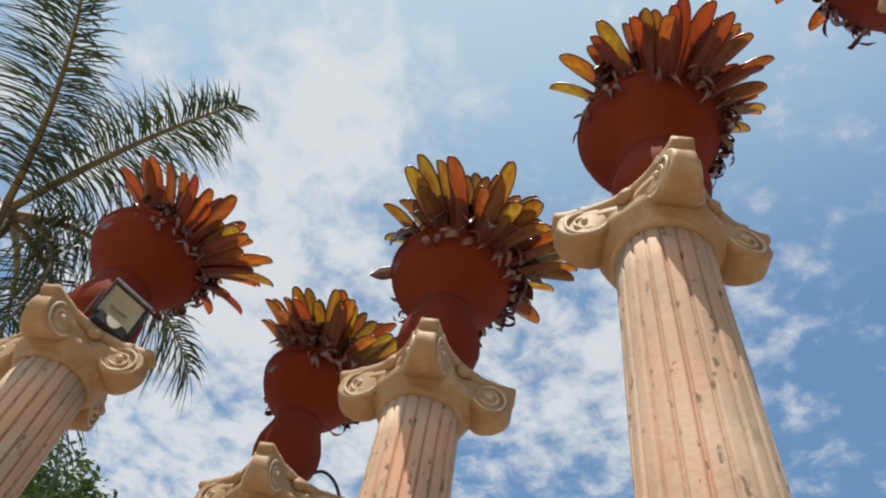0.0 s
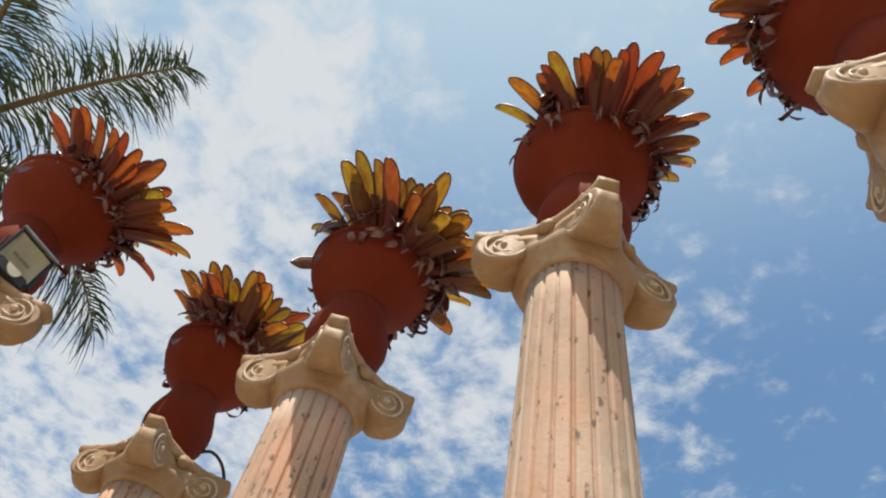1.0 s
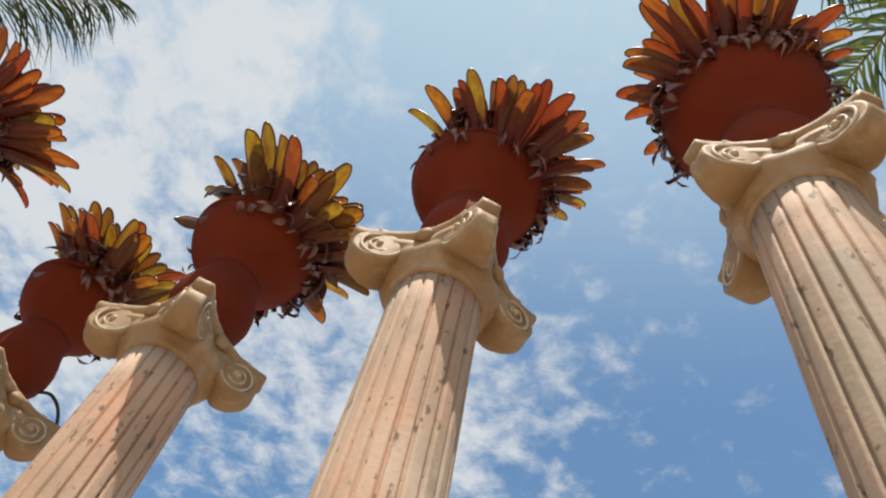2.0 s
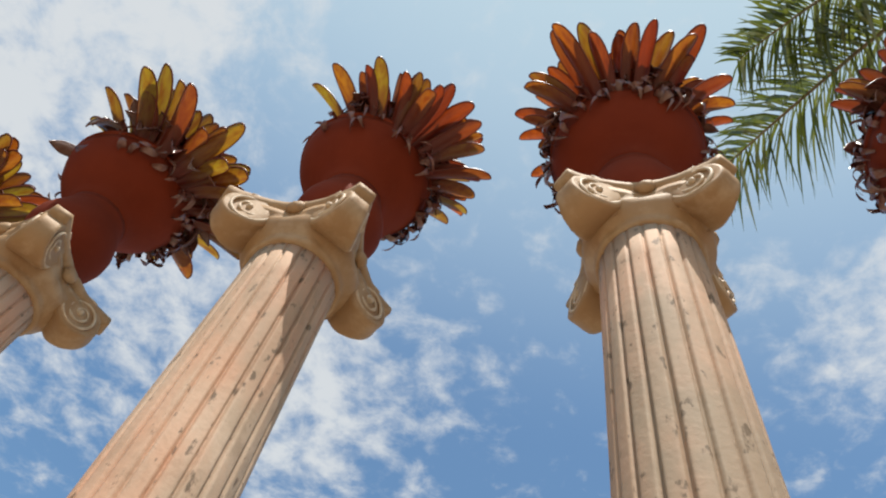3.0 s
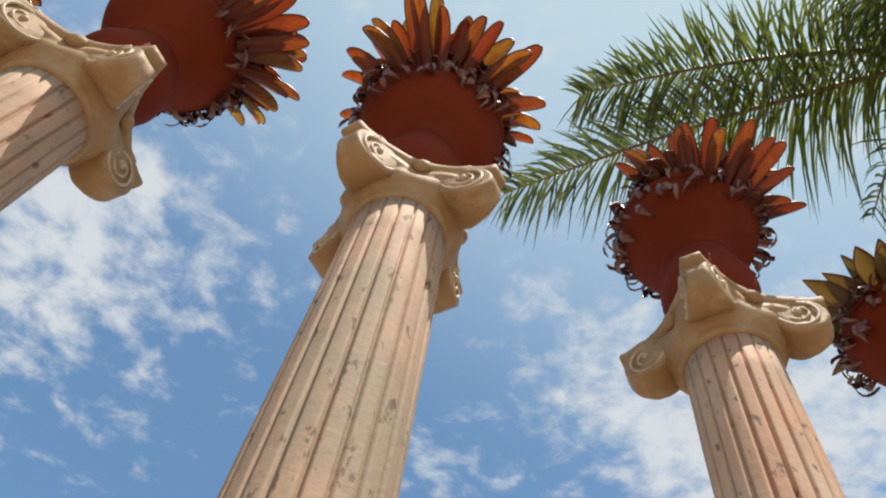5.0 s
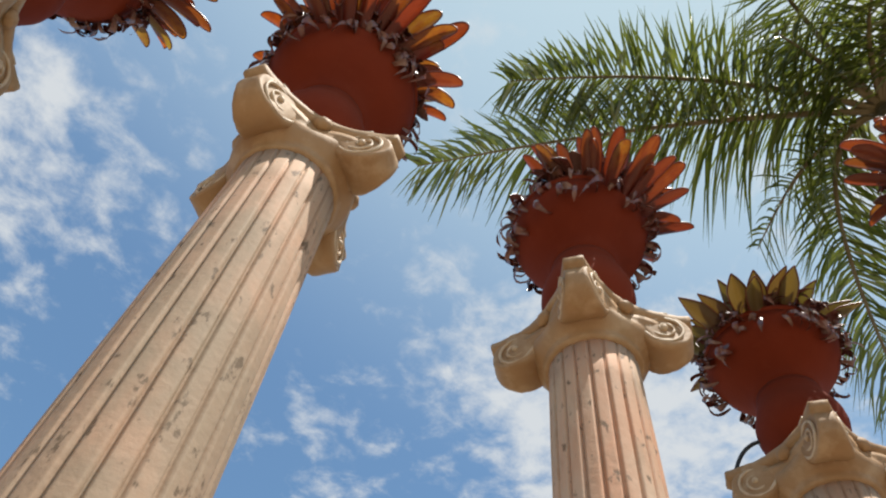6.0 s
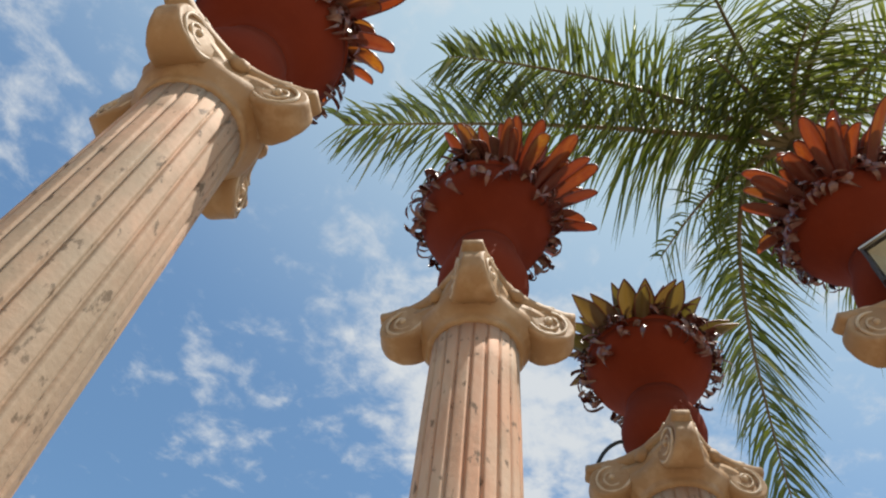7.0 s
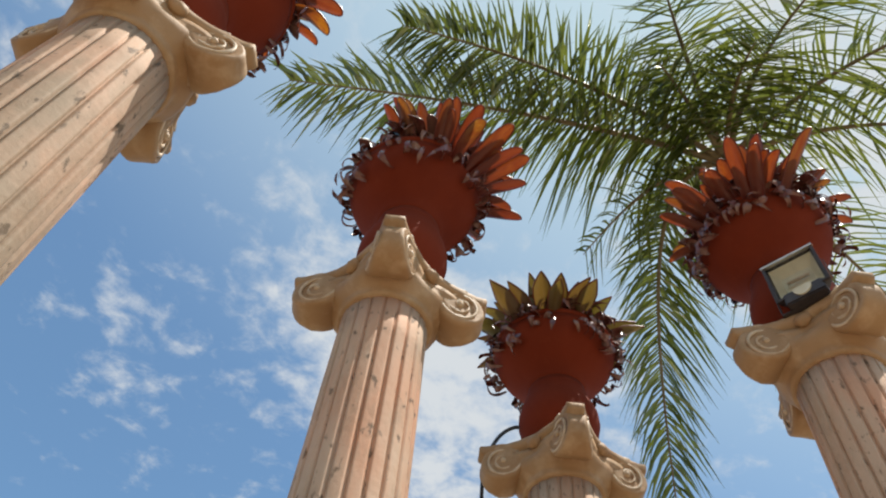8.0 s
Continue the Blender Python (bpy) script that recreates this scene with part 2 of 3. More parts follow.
    k.colour(k.ramp(k.noise(9, 6, stretch=(1, 1, 3)), (0.3, (0.12, 0.09, 0.065)), (0.7, (0.26, 0.22, 0.17)))).bump(k.noise(20, 6, stretch=(1, 1, 4)), 0.7, 0.02)
    ms["bark"] = k.m
    k = Mat("bush_leaf", 0.45)
    geo = k.t.nodes.new("ShaderNodeNewGeometry").outputs["Random Per Island"]
    c = k.ramp(geo, (0.0, (0.03, 0.06, 0.012)), (1.0, (0.08, 0.13, 0.025)))
    k.colour(c).translucent(c, 0.3)
    ms["bush"] = k.m
    # floodlight and hose
    k = Mat("dark_painted_metal", 0.45, 0.0, 0.5)
    k.colour(k.ramp(k.noise(18, 5), (0.3, (0.022, 0.018, 0.022)), (0.7, (0.05, 0.04, 0.04)))).bump(k.noise(90, 3), 0.2, 0.001)
    ms["housing"] = k.m
    k = Mat("bright_metal_edge", 0.3, 0.9)
    k.colour(k.ramp(k.noise(25, 4), (0.3, (0.45, 0.42, 0.38)), (0.7, (0.62, 0.60, 0.56))))
    ms["metal"] = k.m
    k = Mat("reflector", 0.5, 0.0)
    k.colour(k.ramp(k.noise(12, 3), (0.3, (0.60, 0.53, 0.37)), (0.7, (0.78, 0.72, 0.55))))
    ms["reflector"] = k.m
    k = Mat("lamp_glass", 0.2, spec=0.3)
    k.colour((0.95, 0.93, 0.86))
    k.b.inputs["Transmission Weight"].default_value = 1.0
    k.b.inputs["IOR"].default_value = 1.2
    ms["glass"] = k.m
    k = Mat("black_hose", 0.4)
    k.colour(k.ramp(k.noise(40, 3), (0.3, (0.012, 0.012, 0.014)), (0.7, (0.03, 0.03, 0.033))))
    ms["hose"] = k.m
    k = Mat("pale_paving", 0.85, spec=0.2)
    c = k.ramp(k.noise(0.8, 6, offset=False), (0.3, (0.27, 0.21, 0.15)), (0.7, (0.36, 0.29, 0.21)))
    k.colour(k.mix(k.ramp(k.noise(25, 5, offset=False), (0.5, (0, 0, 0)), (0.8, (0.5, 0.5, 0.5))), c, (0.20, 0.16, 0.12))).bump(k.noise(30, 6, offset=False), 0.4, 0.01)
    ms["paving"] = k.m
    return ms


M = make_materials()

# ---------------------------------------------------------------- mesh helpers


def part(name, bm, material, parent=None, label="", smooth=True, m=None):
    """Links a bmesh as one mesh object, under a thing or a part."""
    me = bpy.data.meshes.new(name)
    bm.to_mesh(me)
    bm.free()
    for p in me.polygons:
        p.use_smooth = smooth
    for x in material if isinstance(material, (list, tuple)) else [material]:
        me.materials.append(x)
    ob = new(name, me)
    if parent is not None:
        ob.parent = parent
    if m is not None:
        ob.matrix_basis = m
    if label:
        ob["label"] = label
    return ob


def shared(name, mesh, parent, m):
    ob = new(name, mesh)
    ob.parent = parent
    ob.matrix_basis = m
    return ob


def empty(name, m, label, category, group=""):
    ob = new(name)
    ob.empty_display_size = 0.1
    ob.matrix_basis = m
    return tagged(ob, label, category, group)


def lathe(profile, seg=48, wobble=None):
    """A closed turned solid from (radius, height) pairs, from below to above."""
    bm = bmesh.new()
    rings = []
    for r, z in profile:
        ring = []
        for i in range(seg):
            a = 2 * math.pi * i / seg
            rr = r + (wobble(a, z) if wobble else 0)
            ring.append(bm.verts.new((rr * math.cos(a), rr * math.sin(a), z)))
        rings.append(ring)
    for a, b in zip(rings, rings[1:]):
        for i in range(seg):
            bm.faces.new((a[i], a[(i + 1) % seg], b[(i + 1) % seg], b[i]))
    bm.faces.new(rings[0][::-1])
    bm.faces.new(rings[-1])
    return bm


def tube_into(bm, pts, radii, seg=8):
    """Adds a closed round tube along pts."""
    pts = [Vector(p) for p in pts]
    rings = []
    side = None
    for i, p in enumerate(pts):
        d = (pts[min(i + 1, len(pts) - 1)] - pts[max(i - 1, 0)]).normalized()
        if side is None:
            side = d.orthogonal().normalized()
        side = (side - d * side.dot(d)).normalized()
        up = d.cross(side)
        r = radii[i] if isinstance(radii, (list, tuple)) else radii
        rings.append([bm.verts.new(p + (side * math.cos(2 * math.pi * j / seg) + up * math.sin(2 * math.pi * j / seg)) * r) for j in range(seg)])
    for a, b in zip(rings, rings[1:]):
        for j in range(seg):
            bm.faces.new((a[j], a[(j + 1) % seg], b[(j + 1) % seg], b[j]))
    bm.faces.new(rings[0][::-1])
    bm.faces.new(rings[-1])
    return bm


def bezier(p0, p1, p2, u):
    return p0 * (1 - u) ** 2 + p1 * 2 * u * (1 - u) + p2 * u * u


def box_into(bm, sx, sy, sz, m=None, bevel=0.0):
    made = bmesh.ops.create_cube(bm, size=1.0)["verts"]
    bmesh.ops.scale(bm, vec=(sx, sy, sz), verts=made)
    if bevel:
        edges = list({e for v in made for e in v.link_edges})
        made = list({v for f in bmesh.ops.bevel(bm, geom=edges, offset=bevel, segments=2, affect="EDGES")["faces"] for v in f.verts} | {v for v in made if v.is_valid})
    if m is not None:
        bmesh.ops.transform(bm, matrix=m, verts=made)
    return bm


# ---------------------------------------------------------------- ground
def build_ground():
    bm = bmesh.new()
    n, size = 24, 900.0
    grid = [[bm.verts.new((size * (2 * i / n - 1) ** 3, size * (2 * j / n - 1) ** 3, 0)) for j in range(n + 1)] for i in range(n + 1)]
    for i in range(n):
        for j in range(n):
            bm.faces.new((grid[i][j], grid[i + 1][j], grid[i + 1][j + 1], grid[i][j + 1]))
    return tagged(part("ground", bm, M["paving"]), "pale sandy paving under the columns", "ground", kind="structure")


build_ground()

# ---------------------------------------------------------------- columns
TURN = -2.42                      # the row's heading, degrees
TOP = 3.345                       # where the shaft meets the capital
DECK = TOP + 0.168                # top of the abacus
SITES = {
    "a": (-2.687, 0.253), "b": (-2.656, 1.226), "c": (-1.711, 1.145), "d": (-0.725, 1.082),
    "e": (0.286, 1.032), "f": (1.324, 1.012), "g": (2.290, 0.975), "h": (2.286, -0.021),
}
SKEW = {"a": -1.6, "b": 0.7, "c": 0.8, "d": 2.0, "e": -2.3, "f": 0.0, "g": -0.5, "h": 1.5}   # each capital's own turn


def shaft_mesh():
    flutes, per, rows = 20, 14, 22
    bm = bmesh.new()
    rings = []
    for k in range(rows + 1):
        z = TOP * k / rows
        u = z / TOP
        big = 0.1685 - 0.0350 * u
        ring = []
        for i in range(flutes * per):
            a = 2 * math.pi * i / (flutes * per)
            s = (i % per) / per
            g = max(0.0, 1 - abs(s - 0.5) / 0.17)
            cut = 0.0135 * (g * g * (3 - 2 * g))
            if u > 0.985 or u < 0.02:
                cut *= 0.15
            r = big - cut + 0.0016 * noise.noise((math.cos(a) * 3, math.sin(a) * 3, z * 4))
            ring.append(bm.verts.new((r * math.cos(a), r * math.sin(a), z)))
        rings.append(ring)
    count = flutes * per
    for a, b in zip(rings, rings[1:]):
        for i in range(count):
            bm.faces.new((a[i], a[(i + 1) % count], b[(i + 1) % count], b[i]))
    bm.faces.new(rings[0][::-1])
    bm.faces.new(rings[-1])
    return bm


def fourfold(a, power=2.0):
    """1 on the diagonals of the square, 0 at the middle of its sides."""
    return abs(math.sin(2 * a)) ** power


def abacus_mesh():
    """Slab with deeply hollowed sides and narrow cut corners, rounded below."""
    plan = []
    for q in range(4):
        turn = Matrix.Rotation(radians(45 + 90 * q), 3, "Z")
        for k in range(4):
            plan.append(turn @ Vector((0.330, -0.032 + 0.064 * k / 3, 0)))
        p0 = plan[-1]
        p2 = Matrix.Rotation(radians(135 + 90 * q), 3, "Z") @ Vector((0.330, -0.032, 0))
        mid = (p0 + p2) / 2
        ctrl = mid.normalized() * (2 * 0.192 - mid.length)
        for k in range(1, 30):
            plan.append(bezier(p0, ctrl, p2, k / 30))
    bm = bmesh.new()
    rings = []
    for inset, z in ((0.050, 0.112), (0.024, 0.124), (0.010, 0.136), (0.002, 0.140), (0.0, 0.160), (0.006, 0.168)):
        rings.append([bm.verts.new((p - p.normalized() * inset) + Vector((0, 0, z + 0.002 * noise.noise(p * 14)))) for p in plan])
    for a, b in zip(rings, rings[1:]):
        for i in range(len(plan)):
            bm.faces.new((a[i], a[(i + 1) % len(plan)], b[(i + 1) % len(plan)], b[i]))
    bm.faces.new(rings[0][::-1])
    bm.faces.new(rings[-1])
    return bm


def echinus_mesh():
    """The bell between shaft and abacus: a thick ring that spreads towards the corners."""
    seg = 96
    bm = bmesh.new()
    rings = []
    for r0, spread, z in ((0.125, 0, -0.012), (0.150, 0, -0.012), (0.158, 0, 0.0), (0.156, 0, 0.012), (0.163, 0.0, 0.022), (0.182, 0.0, 0.045), (0.188, 0.01, 0.066), (0.182, 0.03, 0.082), (0.174, 0.05, 0.092), (0.174, 0.07, 0.104), (0.176, 0.08, 0.118)):
        rings.append([bm.verts.new(((r0 + spread * fourfold(2 * math.pi * i / seg)) * math.cos(2 * math.pi * i / seg), (r0 + spread * fourfold(2 * math.pi * i / seg)) * math.sin(2 * math.pi * i / seg), z)) for i in range(seg)])
    for a, b in zip(rings, rings[1:]):
        for i in range(seg):
            bm.faces.new((a[i], a[(i + 1) % seg], b[(i + 1) % seg], b[i]))
    bm.faces.new(rings[0][::-1])
    bm.faces.new(rings[-1])
    return bm


def volute_mesh():
    """A scroll: a drum on a level axis (y), flared at its two faces, with a neck back to the bell. Its centre is the origin, x points outwards."""
    bm = bmesh.new()
    seg = 36
    rings = []
    for w, r in ((-0.060, 0.054), (-0.060, 0.074), (-0.053, 0.081), (-0.036, 0.082), (-0.014, 0.081), (0.014, 0.081), (0.036, 0.082), (0.053, 0.081), (0.060, 0.074), (0.060, 0.054)):
        ring = []
        for i in range(seg):
            a = 2 * math.pi * i / seg
            ring.append(bm.verts.new((r * math.cos(a), w * (1.0 - 0.36 * math.cos(a)), r * math.sin(a))))
        rings.append(ring)
    for a, b in zip(rings, rings[1:]):
        for i in range(seg):
            bm.faces.new((a[i], b[i], b[(i + 1) % seg], a[(i + 1) % seg]))
    bm.faces.new(rings[0])
    bm.faces.new(rings[-1][::-1])
    # neck
    neck = []
    for x, y, lo, hi in ((-0.13, 0.045, -0.05, 0.06), (-0.06, 0.055, -0.055, 0.066), (0.0, 0.050, -0.03, 0.070), (0.05, 0.034, 0.0, 0.070)):
        neck.append([bm.verts.new(p) for p in ((x, -y, lo), (x, y, lo), (x, y * 1.1, hi), (x, -y * 1.1, hi))])
    for a, b in zip(neck, neck[1:]):
        for i in range(4):
            bm.faces.new((a[i], b[i], b[(i + 1) % 4], a[(i + 1) % 4]))
    bm.faces.new(neck[0])
    bm.faces.new(neck[-1][::-1])
    bmesh.ops.recalc_face_normals(bm, faces=bm.faces)
    return bm


def spiral_mesh(hand):
    """The raised spiral on one face of a scroll."""
    bm = bmesh.new()
    pts, radii = [], []
    for i in range(64):
        u = i / 63
        a = u * 2 * math.pi * 2.4
        r = 0.066 * (1 - u) ** 0.85 + 0.008
        x, z = r * math.cos(a + 1.3), r * math.sin(a + 1.3)
        pts.append((x, hand * 0.0575 * (1.0 - 0.36 * x / 0.08), z))
        radii.append((0.0062 - 0.0022 * u) * (1 + 0.55 * noise.noise((i * 0.35, 2, 1))))
    tube_into(bm, pts, radii, 7)
    bmesh.ops.create_icosphere(bm, subdivisions=2, radius=0.012, matrix=Matrix.Translation((0, hand * 0.059, 0)))
    return bm


def fleuron_mesh():
    bm = bmesh.new()
    bmesh.ops.create_uvsphere(bm, u_segments=16, v_segments=10, radius=1.0)
    bmesh.ops.scale(bm, vec=(0.020, 0.034, 0.030), verts=bm.verts)
    for v in bm.verts:
        v.co.x += 0.006 * noise.noise(v.co * 40)
    return bm


def worn(bm, amount=0.004, scale=11.0):
    """Rubs a cast piece uneven."""
    for v in bm.verts:
        p = v.co * scale
        v.co += Vector((noise.noise(p), noise.noise(p + Vector((9, 0, 0))), noise.noise(p + Vector((0, 9, 0))))) * amount
        p *= 4
        v.co += Vector((noise.noise(p), noise.noise(p + Vector((9, 0, 0))), noise.noise(p + Vector((0, 9, 0))))) * amount * 0.35
    return bm


def build_columns():
    master = None
    out = {}
    for key, (x, y) in SITES.items():
        m = pose(x, y, 0, 0, 0, TURN + SKEW[key])
        if master is None:
            master = empty("column", m, "fluted cream stone column with a weathered ochre scroll capital", "column", "columns in a row")
            part("shaft", shaft_mesh(), M["shaft"], master, "fluted pink and cream stone shaft with dark pits")
            cap = part("capital", worn(echinus_mesh()), M["capital"], master, "ochre cast-stone capital with corner scrolls", m=pose(0, 0, TOP) @ Matrix.Diagonal((0.948, 0.948, 1, 1)))
            part("abacus", worn(abacus_mesh(), 0.006), M["capital"], cap)
            first = None
            for q in range(4):
                turn = Matrix.Rotation(radians(45 + 90 * q), 4, "Z") @ Matrix.Translation((0.238, 0, 0.092))
                if first is None:
                    first = part("volute", worn(volute_mesh(), 0.006), M["capital"], cap, m=turn)
                    ridges = [spiral_mesh(h) for h in (-1, 1)]
                    ridge_obs = [part("spiral", b, M["edge"], cap, "worn raised spiral, sunlit paleness in its colour", m=turn) for b in ridges]
                    fl = part("fleuron", worn(fleuron_mesh(), 0.006, 16.0), M["capital"], cap, m=Matrix.Translation((0.183, 0, 0.138)))
                else:
                    shared("volute", first.data, cap, turn)
                    for r in ridge_obs:
                        shared("spiral", r.data, cap, turn)["label"] = "worn raised spiral, sunlit paleness in its colour"
                    shared("fleuron", fl.data, cap, Matrix.Rotation(radians(90 * q), 4, "Z") @ Matrix.Translation((0.183, 0, 0.138)))
            out[key] = master
        else:
            out[key] = copy_thing(master, m)
            if key == "e":          # its shaft is the stoutest and grimiest
                shaft = next(o for o in out[key].children if o.name.startswith("shaft"))
                shaft.scale = (1.03, 1.03, 1)
                shaft.material_slots[0].link, shaft.material_slots[0].material = "OBJECT", M["grey_shaft"]
    return out


build_columns()

# ---------------------------------------------------------------- urns
URN_TOP = 0.668
WIDE = {"a": 1.0, "b": 0.955, "c": 1.027, "d": 0.985, "e": 1.085, "f": 1.035, "g": 1.045, "h": 1.0}
SHIFT = {"a": (-0.026, 0.002), "b": (-0.02, 0.0), "c": (0.003, 0.009), "d": (0.035, 0.004),
         "e": (-0.003, 0.027), "f": (0.026, 0.009), "g": (0.031, 0.016), "h": (0.026, 0.02)}   # urns set a little off the axis
TALL = {"a": 1.0, "b": 1.017, "c": 1.017, "d": 0.954, "e": 1.059, "f": 1.054, "g": 0.957, "h": 1.005}


def build_urns():
    low = [(0.080, 0.0), (0.096, 0.0), (0.100, 0.018), (0.095, 0.046), (0.104, 0.08), (0.125, 0.12), (0.146, 0.163), (0.155, 0.207), (0.153, 0.25), (0.141, 0.295), (0.127, 0.335), (0.119, 0.37), (0.116, 0.402)]
    bowl = [(0.104, 0.396), (0.116, 0.400), (0.121, 0.422), (0.136, 0.447), (0.165, 0.478), (0.200, 0.515), (0.229, 0.560), (0.247, 0.605), (0.253, 0.642)]
    lip = [(0.24, 0.634), (0.256, 0.640), (0.259, 0.652), (0.256, 0.664), (0.24, 0.668)]
    master = None
    for key, (x, y) in SITES.items():
        dx, dy = SHIFT[key]
        m = pose(x + dx, y + dy, DECK, 0, 0, TURN + 40 * (ord(key) - 97)) @ Matrix.Diagonal((WIDE[key], WIDE[key], TALL[key], 1))
        if master is None:
            master = empty("planter_urn", m, "round terracotta urn planter on a footed base, standing on a capital", "planter", "urns on the columns")
            part("stem", lathe(low, 56), M["terracotta"], master)
            part("bowl", lathe(bowl, 64), M["terracotta"], master)
            part("rim", lathe(lip, 64), M["terracotta"], master)
        else:
            copy_thing(master, m)


build_urns()

# ---------------------------------------------------------------- bromeliads


def strap_mesh(name, length, width, curl, mats, tip=0.5):
    """A strap leaf that rises along z from the origin and bends towards +x, thick at the middle and with a rim."""
    rows, cols = 11, 5
    bm = bmesh.new()
    fronts = []
    for i in range(rows + 1):
        u = 1 - (1 - i / rows) ** 1.8
        a = curl * u
        cx = length * (u * math.sin(a * 0.6)) * 0.9
        cz = length * u * math.cos(a * 0.45)
        if u < 0.62:
            w = width * (0.62 + 0.38 * math.sin(math.pi / 2 * u / 0.62))
        else:
            v = (u - 0.62) / 0.38
            w = width * (math.sqrt(max(0.0, 1 - v ** 2.4)) if tip < 0.8 else 1 - v ** 1.25) + 0.0015
        row = []
        for j in range(cols):
            s = 2 * j / (cols - 1) - 1
            fold = 0.30 * w * s * s
            row.append(bm.verts.new((cx - fold * math.cos(a), s * w / 2, cz + fold * math.sin(a))))
        fronts.append(row)
    for a, b in zip(fronts, fronts[1:]):
        for j in range(cols - 1):
            bm.faces.new((a[j], a[j + 1], b[j + 1], b[j]))
    edge_pts = [r[0].co.copy() for r in fronts] + [r[-1].co.copy() for r in reversed(fronts)]
    for f in bm.faces:
        f.material_index = 0
    k = len(bm.faces)
    tube_into(bm, edge_pts, 0.0028, 4)
    bm.faces.ensure_lookup_table()
    for f in bm.faces[k:]:
        f.material_index = 1
    me = bpy.data.meshes.new(name)
    bm.to_mesh(me)
    bm.free()
    for p in me.polygons:
        p.use_smooth = True
    for x in mats:
        me.materials.append(x)
    return me


def dry_mesh(name, length, width, curl, seed):
    """A withered leaf, curled along and across."""
    rng = random.Random(seed)
    bm = bmesh.new()
    rows = []
    twist = rng.uniform(-1.6, 1.6)
    for i in range(8):
        u = i / 7
        a = curl * u * u
        w = width * (0.45 + 0.75 * math.sin(math.pi * min(1, u * 0.85 + 0.12))) * (1 - 0.35 * rng.random())
        if i == 7:
            w *= 0.15
        c = Vector((length * u * math.sin(a + 0.3), 0, length * u * math.cos(a + 0.3)))
        t = twist * u
        side = Vector((math.sin(t) * 0.8, math.cos(t), math.sin(t) * 0.3))
        lift = Vector((math.cos(t), -math.sin(t), 0)) * w * 0.55
        rows.append([bm.verts.new(c - side * w / 2 + lift * 0.6), bm.verts.new(c), bm.verts.new(c + side * w / 2 + lift * 0.6)])
    for a, b in zip(rows, rows[1:]):
        for j in range(2):
            bm.faces.new((a[j], a[j + 1], b[j + 1], b[j]))
    me = bpy.data.meshes.new(name)
    bm.to_mesh(me)
    bm.free()
    for p in me.polygons:
        p.use_smooth = True
    me.materials.append(M["dry"])
    return me


STRAP_SIZES = ((0.29, 0.064, 0.40), (0.27, 0.062, 0.65), (0.30, 0.060, 0.25), (0.24, 0.064, 0.9), (0.26, 0.056, 0.3))
STRAPS, AMBER, RED = ([strap_mesh("strap", ln, w, c, (M[kind], M["leaf_edge"])) for ln, w, c in STRAP_SIZES] for kind in ("leaf", "leaf_amber", "leaf_red"))
POINTED = [strap_mesh("pointed", ln, w, c, (M["green_leaf"], M["leaf_edge"]), 1.0) for ln, w, c in ((0.26, 0.075, 0.5), (0.23, 0.07, 0.8), (0.28, 0.07, 0.3))]
DRY = [dry_mesh("dry", ln, w, c, i) for i, (ln, w, c) in enumerate(((0.15, 0.05, 1.4), (0.12, 0.055, 2.2), (0.17, 0.04, 1.0), (0.10, 0.05, 2.8), (0.14, 0.045, 1.9), (0.16, 0.035, 0.8)))]

HUSK_SIZES = ((0.15, 0.055, 1.2), (0.13, 0.065, 1.7), (0.17, 0.050, 0.9), (0.12, 0.06, 2.2))
PALE_HUSKS, DARK_HUSKS = ([strap_mesh("husk", ln, w, c, (M[kind], M["dry"]), 0.9) for ln, w, c in HUSK_SIZES] for kind in ("withered", "dry"))


